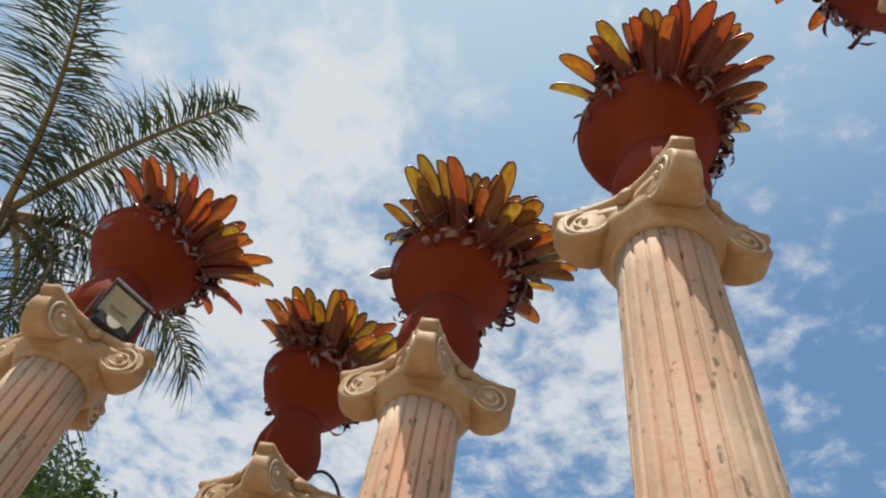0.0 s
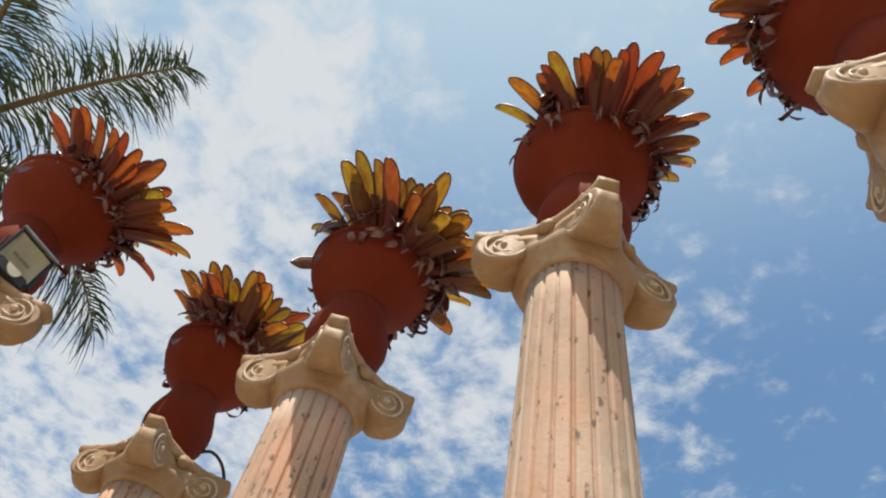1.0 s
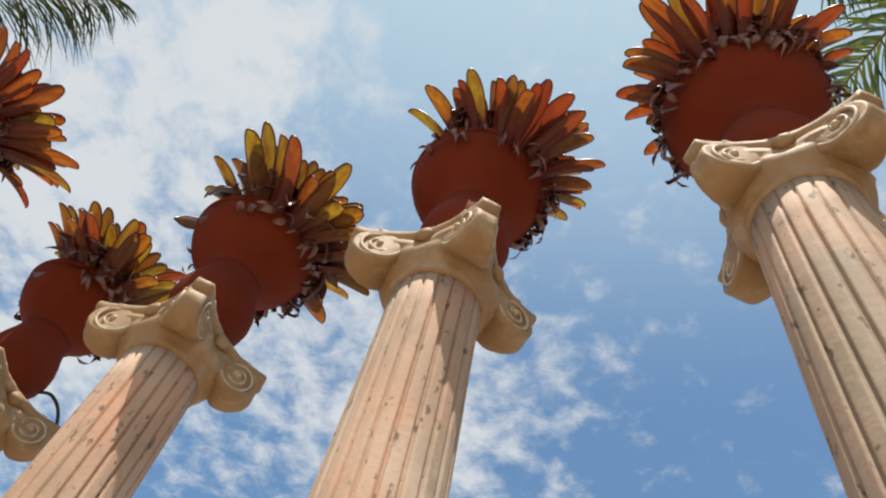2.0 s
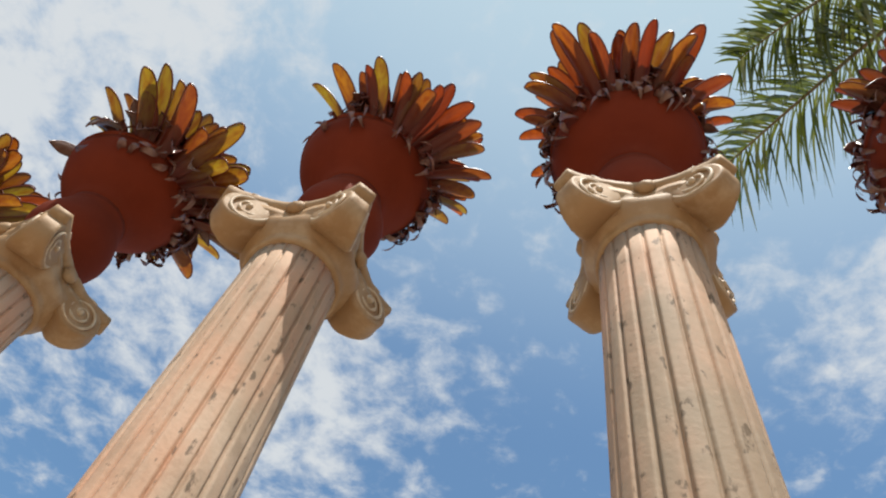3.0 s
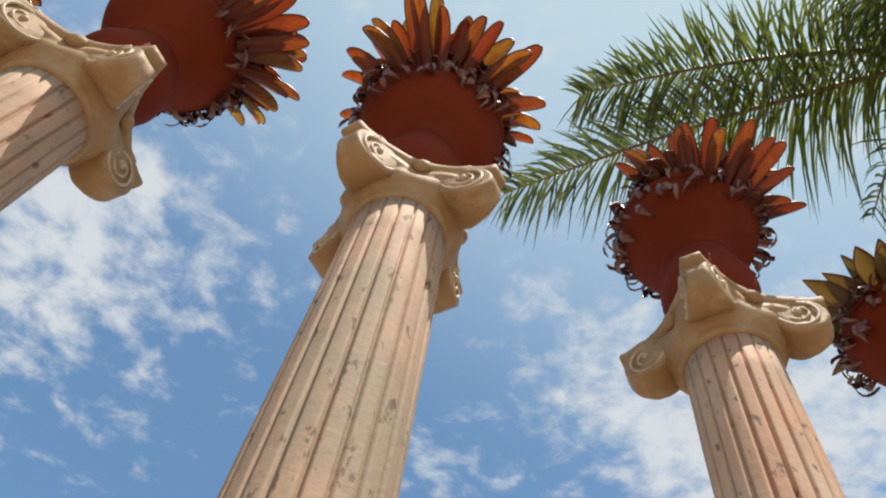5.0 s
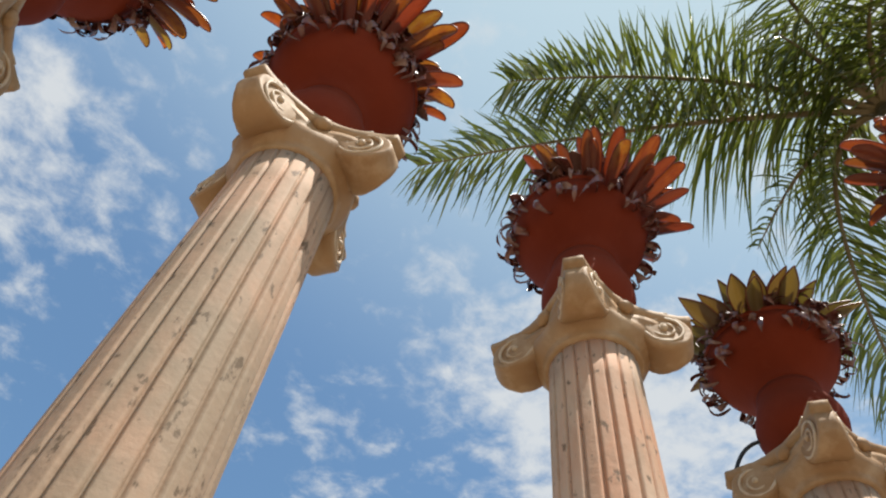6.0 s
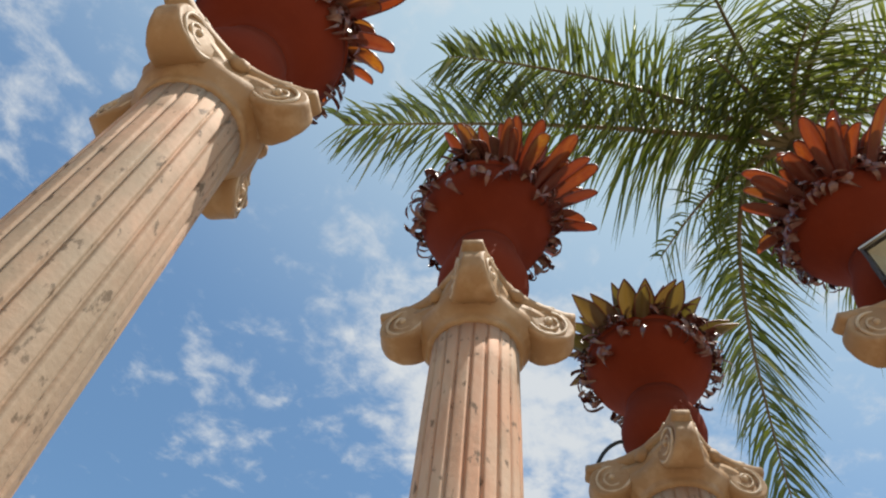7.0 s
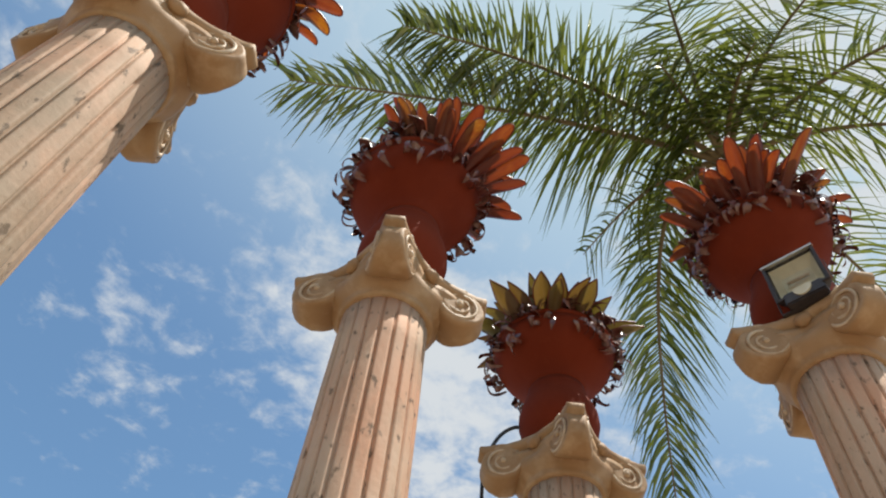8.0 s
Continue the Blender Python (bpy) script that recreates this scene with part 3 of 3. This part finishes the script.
def bromeliad(key, lean, lean_by, leaves, dry, bare, label, meshes=STRAPS, seed=0, hang=0.09, husks=70, size=1.0):
    """A rosette in an urn. lean: heading of its lean; bare: heading of the side whose rim carries few dry leaves, None for a full fringe."""
    rng = random.Random(seed)
    x, y = (a + b for a, b in zip(SITES[key], SHIFT[key]))
    root = empty("bromeliad", pose(x, y, DECK + URN_TOP * TALL[key] - 0.06), label, "plant", "bromeliads in the urns")
    off = Vector((math.cos(radians(lean)), math.sin(radians(lean)), 0))
    tilt = Matrix.Rotation(radians(lean_by), 4, Vector((0, 0, 1)).cross(off))
    centre = off * (0.13 * lean_by / 25)
    k = 0.88 * WIDE[key]
    # core of leaf bases
    bm = bmesh.new()
    bmesh.ops.create_icosphere(bm, subdivisions=3, radius=1.0)
    bmesh.ops.scale(bm, vec=(0.25 * k, 0.25 * k, 0.10), verts=bm.verts)
    for v in bm.verts:
        v.co *= 1 + 0.25 * noise.noise(v.co * 14 + Vector((seed, 0, 0)))
    part("leaf_base", bm, M["dry"], root, "packed brown leaf bases", m=Matrix.Translation((0, 0, 0.0)))
    for i in range(leaves):
        u = (i + 0.5) / leaves
        az = i * 2.39996 + rng.uniform(-0.25, 0.25)
        out = 0.10 + 0.80 * u ** 0.9 + rng.uniform(-0.08, 0.08)
        m = (Matrix.Translation(centre) @ tilt @ Matrix.Rotation(az, 4, "Z")
             @ Matrix.Translation(((0.05 + 0.15 * u) * k, 0, 0.05 - 0.02 * u)) @ Matrix.Rotation(out, 4, "Y") @ Matrix.Rotation(rng.uniform(-0.35, 0.35), 4, "Z"))
        s = size * rng.uniform(0.82, 1.04)
        back = math.cos(az - radians(lean)) < (-0.1 if key == "d" else -0.45) - 0.5 * rng.random()
        if m.to_3x3().col[2].z < 0.25 or (back and out > 0.3):      # none lies flat, few grow away from the light
            continue
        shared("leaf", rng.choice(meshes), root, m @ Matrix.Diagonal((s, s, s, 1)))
    for i in range(husks):
        az = rng.uniform(0, 2 * math.pi)
        if bare is not None and math.cos(az - radians(bare)) > rng.uniform(0.2, 1.0):
            continue
        low = rng.random()
        m = (Matrix.Translation(centre * 0.5) @ Matrix.Rotation(az, 4, "Z") @ Matrix.Translation(((0.19 + 0.06 * low) * k, 0, 0.15 - 0.05 * low))
             @ Matrix.Rotation(1.0 + 0.65 * low + rng.uniform(-0.3, 0.3), 4, "Y") @ Matrix.Rotation(rng.uniform(-0.7, 0.7), 4, "Z"))
        s = rng.uniform(0.75, 1.1) * (1.0 if husks > 100 else 0.72)
        shared("withered_leaf", rng.choice(PALE_HUSKS if husks > 100 else DARK_HUSKS), root, m @ Matrix.Diagonal((s, s, s, 1)))
    for i in range(dry):
        az = rng.uniform(0, 2 * math.pi)
        if bare is not None and math.cos(az - radians(bare)) > rng.uniform(0.1, 0.9):
            continue
        drop = rng.random() ** 1.9
        rad = 0.235 + 0.06 * min(1, drop * 1.6) + rng.uniform(-0.01, 0.01)
        m = (Matrix.Rotation(az, 4, "Z") @ Matrix.Translation((rad * k, 0, 0.12 - 0.09 * min(1, drop * 1.3) - hang * max(0, drop - 0.5)))
             @ Matrix.Rotation(0.5 + 1.75 * drop + rng.uniform(-0.45, 0.45), 4, "Y") @ Matrix.Rotation(rng.uniform(-1.4, 1.4), 4, "Z"))
        s = rng.uniform(0.38, 0.64)
        shared("dry_leaf", rng.choice(DRY), root, m @ Matrix.Diagonal((s, s, s, 1)))
    return root


ORANGE = "orange and rust-red bromeliad rosette with withered leaves over the rim"
bromeliad("a", 32, 16, 80, 240, 262, ORANGE, seed=11, size=1.04)
bromeliad("b", -6, 14, 84, 240, 245, ORANGE, AMBER, size=1.2, seed=12, husks=110)
bromeliad("c", -12, 15, 96, 270, 233, "amber and yellow-green bromeliad rosette with many withered leaves", AMBER, size=1.24, seed=13, husks=120)
bromeliad("d", -33, 17, 104, 240, 190, ORANGE, seed=14, size=1.0)
bromeliad("e", -98, 13, 84, 300, 90, "orange and yellow bromeliad rosette with dark dry leaves below", seed=15, size=1.05)
bromeliad("f", -80, 15, 84, 240, None, "rust-red bromeliad rosette with dry brown leaves down the urn", RED, seed=16, hang=0.14, husks=46, size=0.92)
bromeliad("g", -152, 6, 56, 260, None, "small olive and maroon bromeliad with pointed leaves, dry below", POINTED, seed=17, hang=0.14, husks=44, size=1.08)
bromeliad("h", 192, 12, 70, 300, None, "red-orange bromeliad rosette with curled dry leaves", RED, seed=18, size=0.98)

# ---------------------------------------------------------------- floodlights


def build_floodlight(x, y, z, heading, tilt, label):
    root = empty("floodlight", pose(x, y, z, 0, 0, heading) @ Matrix.Diagonal((0.84, 0.76, 0.94, 1)), label, "floodlight", "floodlights on the end columns")
    aim = Matrix.Translation((0, 0, 0.132)) @ Matrix.Rotation(radians(tilt), 4, "Y") @ Matrix.Diagonal((1, 0.98, 0.86, 1))
    # housing: a tapered tray, open to +x
    bm = bmesh.new()
    rings = []
    for d, w, h in ((-0.075, 0.06, 0.05), (-0.055, 0.085, 0.08), (0.0, 0.110, 0.102), (0.022, 0.116, 0.108), (0.022, 0.104, 0.096), (-0.045, 0.068, 0.060)):
        rings.append([bm.verts.new((d, sy * w, sz * h)) for sy, sz in ((-1, -1), (1, -1), (1, 1), (-1, 1))])
    for a, b in zip(rings, rings[1:]):
        for i in range(4):
            bm.faces.new((a[i], a[(i + 1) % 4], b[(i + 1) % 4], b[i]))
    bm.faces.new(rings[0][::-1])
    bm.faces.new(rings[-1])
    bmesh.ops.recalc_face_normals(bm, faces=bm.faces)
    housing = part("housing", bm, M["housing"], root, "dark metal housing", False, aim)
    bm = bmesh.new()
    pans = []
    for d, w, h in ((0.012, 0.102, 0.094), (-0.028, 0.068, 0.055)):
        pans.append([bm.verts.new((d, sy * w, sz * h)) for sy, sz in ((-1, -1), (1, -1), (1, 1), (-1, 1))])
    for i in range(4):
        bm.faces.new((pans[0][i], pans[0][(i + 1) % 4], pans[1][(i + 1) % 4], pans[1][i]))
    bm.faces.new(pans[1])
    part("reflector", bm, M["reflector"], housing, "yellowed metal reflector", False, Matrix.Translation((0.003, 0, 0)))
    part("glass", box_into(bmesh.new(), 0.004, 0.206, 0.190, bevel=0.001), M["glass"], housing, "dusty glass front", False, Matrix.Translation((0.0185, 0, 0))).visible_shadow = False
    # upper bar of the front frame, brighter than the other three
    part("frame_bar", box_into(bmesh.new(), 0.016, 0.240, 0.013, Matrix.Translation((0.028, 0, 0.1045)), 0.002), M["metal"], housing, "bright metallic upper bar", False)
    bm = bmesh.new()
    box_into(bm, 0.012, 0.236, 0.012, Matrix.Translation((0.028, 0, -0.103)), 0.002)
    for sy in (-1, 1):
        box_into(bm, 0.012, 0.012, 0.194, Matrix.Translation((0.028, sy * 0.112, 0)), 0.002)
    part("front_frame", bm, M["housing"], housing, "dark front frame", False)
    part("lamp_tube", tube_into(bmesh.new(), [(-0.008, -0.05, 0), (-0.008, 0.05, 0)], 0.007, 10), M["edge"], housing)
    # bracket
    bm = bmesh.new()
    for sy in (-1, 1):
        box_into(bm, 0.028, 0.004, 0.17, Matrix.Translation((-0.02, sy * 0.122, 0.085)), 0.001)
    box_into(bm, 0.028, 0.248, 0.006, Matrix.Translation((-0.02, 0, 0.003)), 0.001)
    part("bracket", bm, M["housing"], root, smooth=False)
    part("junction_box", box_into(bmesh.new(), 0.07, 0.17, 0.056, bevel=0.006), M["housing"], root, smooth=False, m=Matrix.Translation((-0.005, 0, 0.030)))
    bm = bmesh.new()
    arc = [(0.04 * math.cos(math.pi * i / 14), -0.04 * math.sin(math.pi * i / 14)) for i in range(15)]
    front, rear = ([bm.verts.new((x, y, z)) for y, z in arc] for x in (0.036, 0.028))
    bm.faces.new(front)
    bm.faces.new(rear[::-1])
    for i in range(15):
        bm.faces.new((front[i], rear[i], rear[(i + 1) % 15], front[(i + 1) % 15]))
    bmesh.ops.recalc_face_normals(bm, faces=bm.faces)
    part("hinge_plate", bm, M["reflector"], root, "pale half-round hinge plate", False, Matrix.Translation((0, 0, 0.053)))
    return root


build_floodlight(-2.515, 0.262, DECK, 4, 4, "dark metal floodlight with yellowed glass on a capital")
build_floodlight(2.085, -0.065, DECK, 178, 4, "dark metal floodlight with square glass front on a capital")

# ---------------------------------------------------------------- hoses


def build_hose(pts, label):
    bm = bmesh.new()
    ps = [Vector(p) for p in pts]
    fine = []
    for i in range(len(ps) - 1):
        p0, p1, p2, p3 = ps[max(i - 1, 0)], ps[i], ps[i + 1], ps[min(i + 2, len(ps) - 1)]
        for k in range(8):
            u = k / 8
            fine.append(0.5 * ((2 * p1) + (p2 - p0) * u + (2 * p0 - 5 * p1 + 4 * p2 - p3) * u * u + (3 * p1 - p0 - 3 * p2 + p3) * u ** 3))
    fine.append(ps[-1])
    tube_into(bm, fine, 0.0075, 10)
    return tagged(part("irrigation_hose", bm, M["hose"]), label, "hose", "irrigation hoses")


LOOSE = ((0.12, 0.16), (0.17, 0.19), (0.235, 0.15), (0.285, 0.04), (0.30, -0.12), (0.29, -0.25))
TUCKED = ((0.11, 0.09), (0.17, 0.11), (0.235, 0.06), (0.272, -0.02), (0.262, -0.10))


def hose_at(key, heading, path):
    x, y = SITES[key]
    c, s = math.cos(radians(heading)), math.sin(radians(heading))
    return build_hose([(x + r * c, y + r * s, DECK + z) for r, z in path], "thin black irrigation hose hanging from an urn's foot")


hose_at("b", 64, LOOSE)
hose_at("c", 62, TUCKED)
hose_at("g", 116, LOOSE)

# ---------------------------------------------------------------- palms


def frond(root, base, tip, arch, leaf_len, pairs, seed, droop=0.8, wide=0.013, leaf="leaflet"):
    """One feather leaf: a tapered rachis and two ranks of folded leaflets."""
    rng = random.Random(seed)
    base, tip = Vector(base), Vector(tip)
    ctrl = base.lerp(tip, 0.45) + Vector(arch)
    pts = [bezier(base, ctrl, tip, i / 24) for i in range(25)]
    stem = part("frond", tube_into(bmesh.new(), pts, [0.036 * (1 - i / 24) ** 0.8 + 0.004 for i in range(25)], 6), M["rachis"], root, "brown-green leaf stalk")
    bm = bmesh.new()
    for i in range(pairs):
        u = 0.10 + 0.90 * ((i + rng.random()) / pairs) ** 0.85
        p = bezier(base, ctrl, tip, min(u, 1))
        d = (bezier(base, ctrl, tip, min(u + 0.02, 1.02)) - bezier(base, ctrl, tip, u - 0.02)).normalized()
        side0 = d.cross(Vector((0, 0, 1)))
        side0 = side0.normalized() if side0.length > 0.15 else d.orthogonal().normalized()
        up = side0.cross(d).normalized()
        for hand in (-1, 1):
            ln = leaf_len * (0.22 + 0.96 * math.sin(math.pi * min(1.0, 0.14 + 0.80 * u))) * rng.uniform(0.8, 1.12)
            lift = rng.uniform(-0.5, 0.85)
            way = (side0 * hand * rng.uniform(0.75, 1.0) + up * lift + d * rng.uniform(0.05, 0.45) + d * 0.6 * u * u).normalized()
            w = wide * rng.uniform(0.8, 1.25)
            flat = way.cross(d).normalized() * rng.choice((-1, 1)) + Vector((rng.uniform(-.5, .5), rng.uniform(-.5, .5), rng.uniform(-.5, .5)))
            across = way.cross(flat).normalized()
            prev = None
            fall = droop * rng.uniform(0.5, 1.4)
            for k in range(4):
                v = k / 3
                c = p + way * ln * v + Vector((0, 0, -1)) * ln * fall * v * v * 0.55
                ww = w * (0.55, 1.0, 0.75, 0.06)[k]
                row = (bm.verts.new(c - across * ww), bm.verts.new(c + across * ww))
                if prev:
                    bm.faces.new((prev[0], prev[1], row[1], row[0]))
                prev = row
    blades = part("foliage", bm, M[leaf], stem, "glossy narrow green leaflets", smooth=False)
    blades["kind"] = "stuff"
    return stem


def palm(crown, foot, fronds, label, leaf_len, seed, wide, leaf="leaflet"):
    crown, foot = Vector(crown), Vector(foot)
    root = empty("palm_tree", Matrix.Translation(foot), label, "palm tree")
    rel = crown - foot
    bm = bmesh.new()
    pts = [Vector((rel.x * (i / 30) ** 1.6, rel.y * (i / 30) ** 1.6, rel.z * i / 30)) for i in range(31)]
    tube_into(bm, pts, [0.15 + 0.06 * (1 - i / 30) + 0.012 * (i % 2) for i in range(31)], 18)
    part("trunk", bm, M["bark"], root, "grey ringed palm trunk")
    bm = bmesh.new()
    tube_into(bm, [rel + Vector((0, 0, z)) for z in (-0.9, -0.5, -0.1, 0.15, 0.3)], [0.17, 0.16, 0.13, 0.10, 0.03], 16)
    part("crown_shaft", bm, M["rachis"], root)
    for i, (tip, arch, pairs, size) in enumerate(fronds):
        frond(root, rel + Vector((0, 0, 0.1)), Vector(tip) - foot, arch, leaf_len * size, pairs, seed * 50 + i, droop=1.7 if size < 0.75 else 1.4, wide=wide, leaf=leaf)
    return root


palm((4.73, 0.12, 8.75), (5.1, -0.2, 0), (
    ((1.18, 2.70, 7.65), (0.2, 0.1, 1.0), 190, 1),
    ((1.48, 1.76, 8.16), (0, 0, 1.0), 190, 1),
    ((2.57, -0.24, 8.64), (0, 0, 0.9), 72, 1),
    ((3.22, -1.42, 8.24), (0, 0, 0.9), 72, 1),
    ((5.98, 1.95, 5.52), (-0.85, 0.15, 2.2), 175, 0.7),
    ((5.23, -2.17, 7.65), (0, 0, 1.0), 62, 0.9),
    ((4.23, -2.50, 8.14), (0, 0, 0.9), 62, 0.9),
    ((7.77, -0.75, 8.31), (0, 0, 1.1), 45, 1),
    ((8.02, 0.42, 8.83), (0, 0, 1.2), 72, 1),
    ((4.10, 1.59, 7.62), (0.1, -0.1, 1.0), 45, 0.7),
    ((3.27, 0.16, 8.65), (0, 0, 0.6), 45, 0.85),
    ((3.54, -0.66, 8.52), (0, 0, 0.6), 45, 0.85),
), "tall feather palm with long drooping glossy green fronds", 0.74, 1, 0.0142)
palm((-5.73, -0.53, 6.48), (-6.2, -0.9, 0), (
    ((-3.61, -1.27, 6.98), (0, 0, 0.5), 165, 1),
    ((-3.55, 0.16, 6.97), (0, 0, 0.55), 165, 1),
    ((-4.98, 1.35, 5.82), (0.2, 0, 0.8), 165, 1),
    ((-5.54, 0.06, 5.25), (0.2, 0.5, 0.9), 90, 1),
    ((-7.66, -1.65, 6.31), (0, 0, 0.8), 60, 1),
    ((-7.73, 0.47, 6.26), (0, 0, 0.9), 60, 1),
    ((-5.44, -2.68, 6.26), (0, 0, 0.8), 60, 1),
    ((-6.00, 1.15, 5.15), (0, 0.1, 0.8), 50, 1),
), "feather palm with dark green fronds standing behind the columns", 0.55, 2, 0.0085, "dull_leaflet")


def broadleaf_tree(x, y, top, spread, label, seed):
    """A small tree: trunk, limbs and a crown of many single leaves in uneven clumps."""
    rng = random.Random(seed)
    root = empty("tree", pose(x, y, 0), label, "tree")
    part("trunk", tube_into(bmesh.new(), [(0, 0, 0), (0.05, 0.03, top * 0.3), (-0.03, 0.06, top * 0.62)], [0.14, 0.11, 0.08], 12), M["bark"], root)
    clumps = []
    for i in range(9):
        a, e = rng.uniform(0, 6.28), rng.uniform(0.1, 1.2)
        end = Vector((math.cos(a) * math.cos(e) * spread * 0.75, math.sin(a) * math.cos(e) * spread * 0.75, top * 0.62 + math.sin(e) * top * 0.3))
        mid = Vector((-0.03, 0.06, top * 0.6)).lerp(end, 0.5) + Vector((0, 0, 0.12))
        part("limb", tube_into(bmesh.new(), [(-0.03, 0.06, top * 0.6), mid, end], [0.05, 0.035, 0.015], 8), M["bark"], root)
        clumps.append((end, rng.uniform(0.3, 0.5) * spread))
    bm = bmesh.new()
    for c, r in clumps:
        for _ in range(420):
            d = Vector((rng.gauss(0, 1), rng.gauss(0, 1), rng.gauss(0, 0.75)))
            p = c + d.normalized() * r * rng.random() ** 0.4
            w = Vector((rng.uniform(-1, 1), rng.uniform(-1, 1), rng.uniform(-0.9, 0.3))).normalized()
            sd = w.orthogonal().normalized()
            ln = rng.uniform(0.07, 0.13)
            vs = [bm.verts.new(p), bm.verts.new(p + w * ln * 0.5 + sd * ln * 0.22), bm.verts.new(p + w * ln), bm.verts.new(p + w * ln * 0.5 - sd * ln * 0.22)]
            bm.faces.new(vs)
    crown = part("crown", bm, M["bush"], root, "dense dark green leaves", smooth=False)
    crown["kind"] = "stuff"
    return root


broadleaf_tree(-8.34, 1.72, 7.21, 1.0, "dark green leafy tree behind the columns", 5)
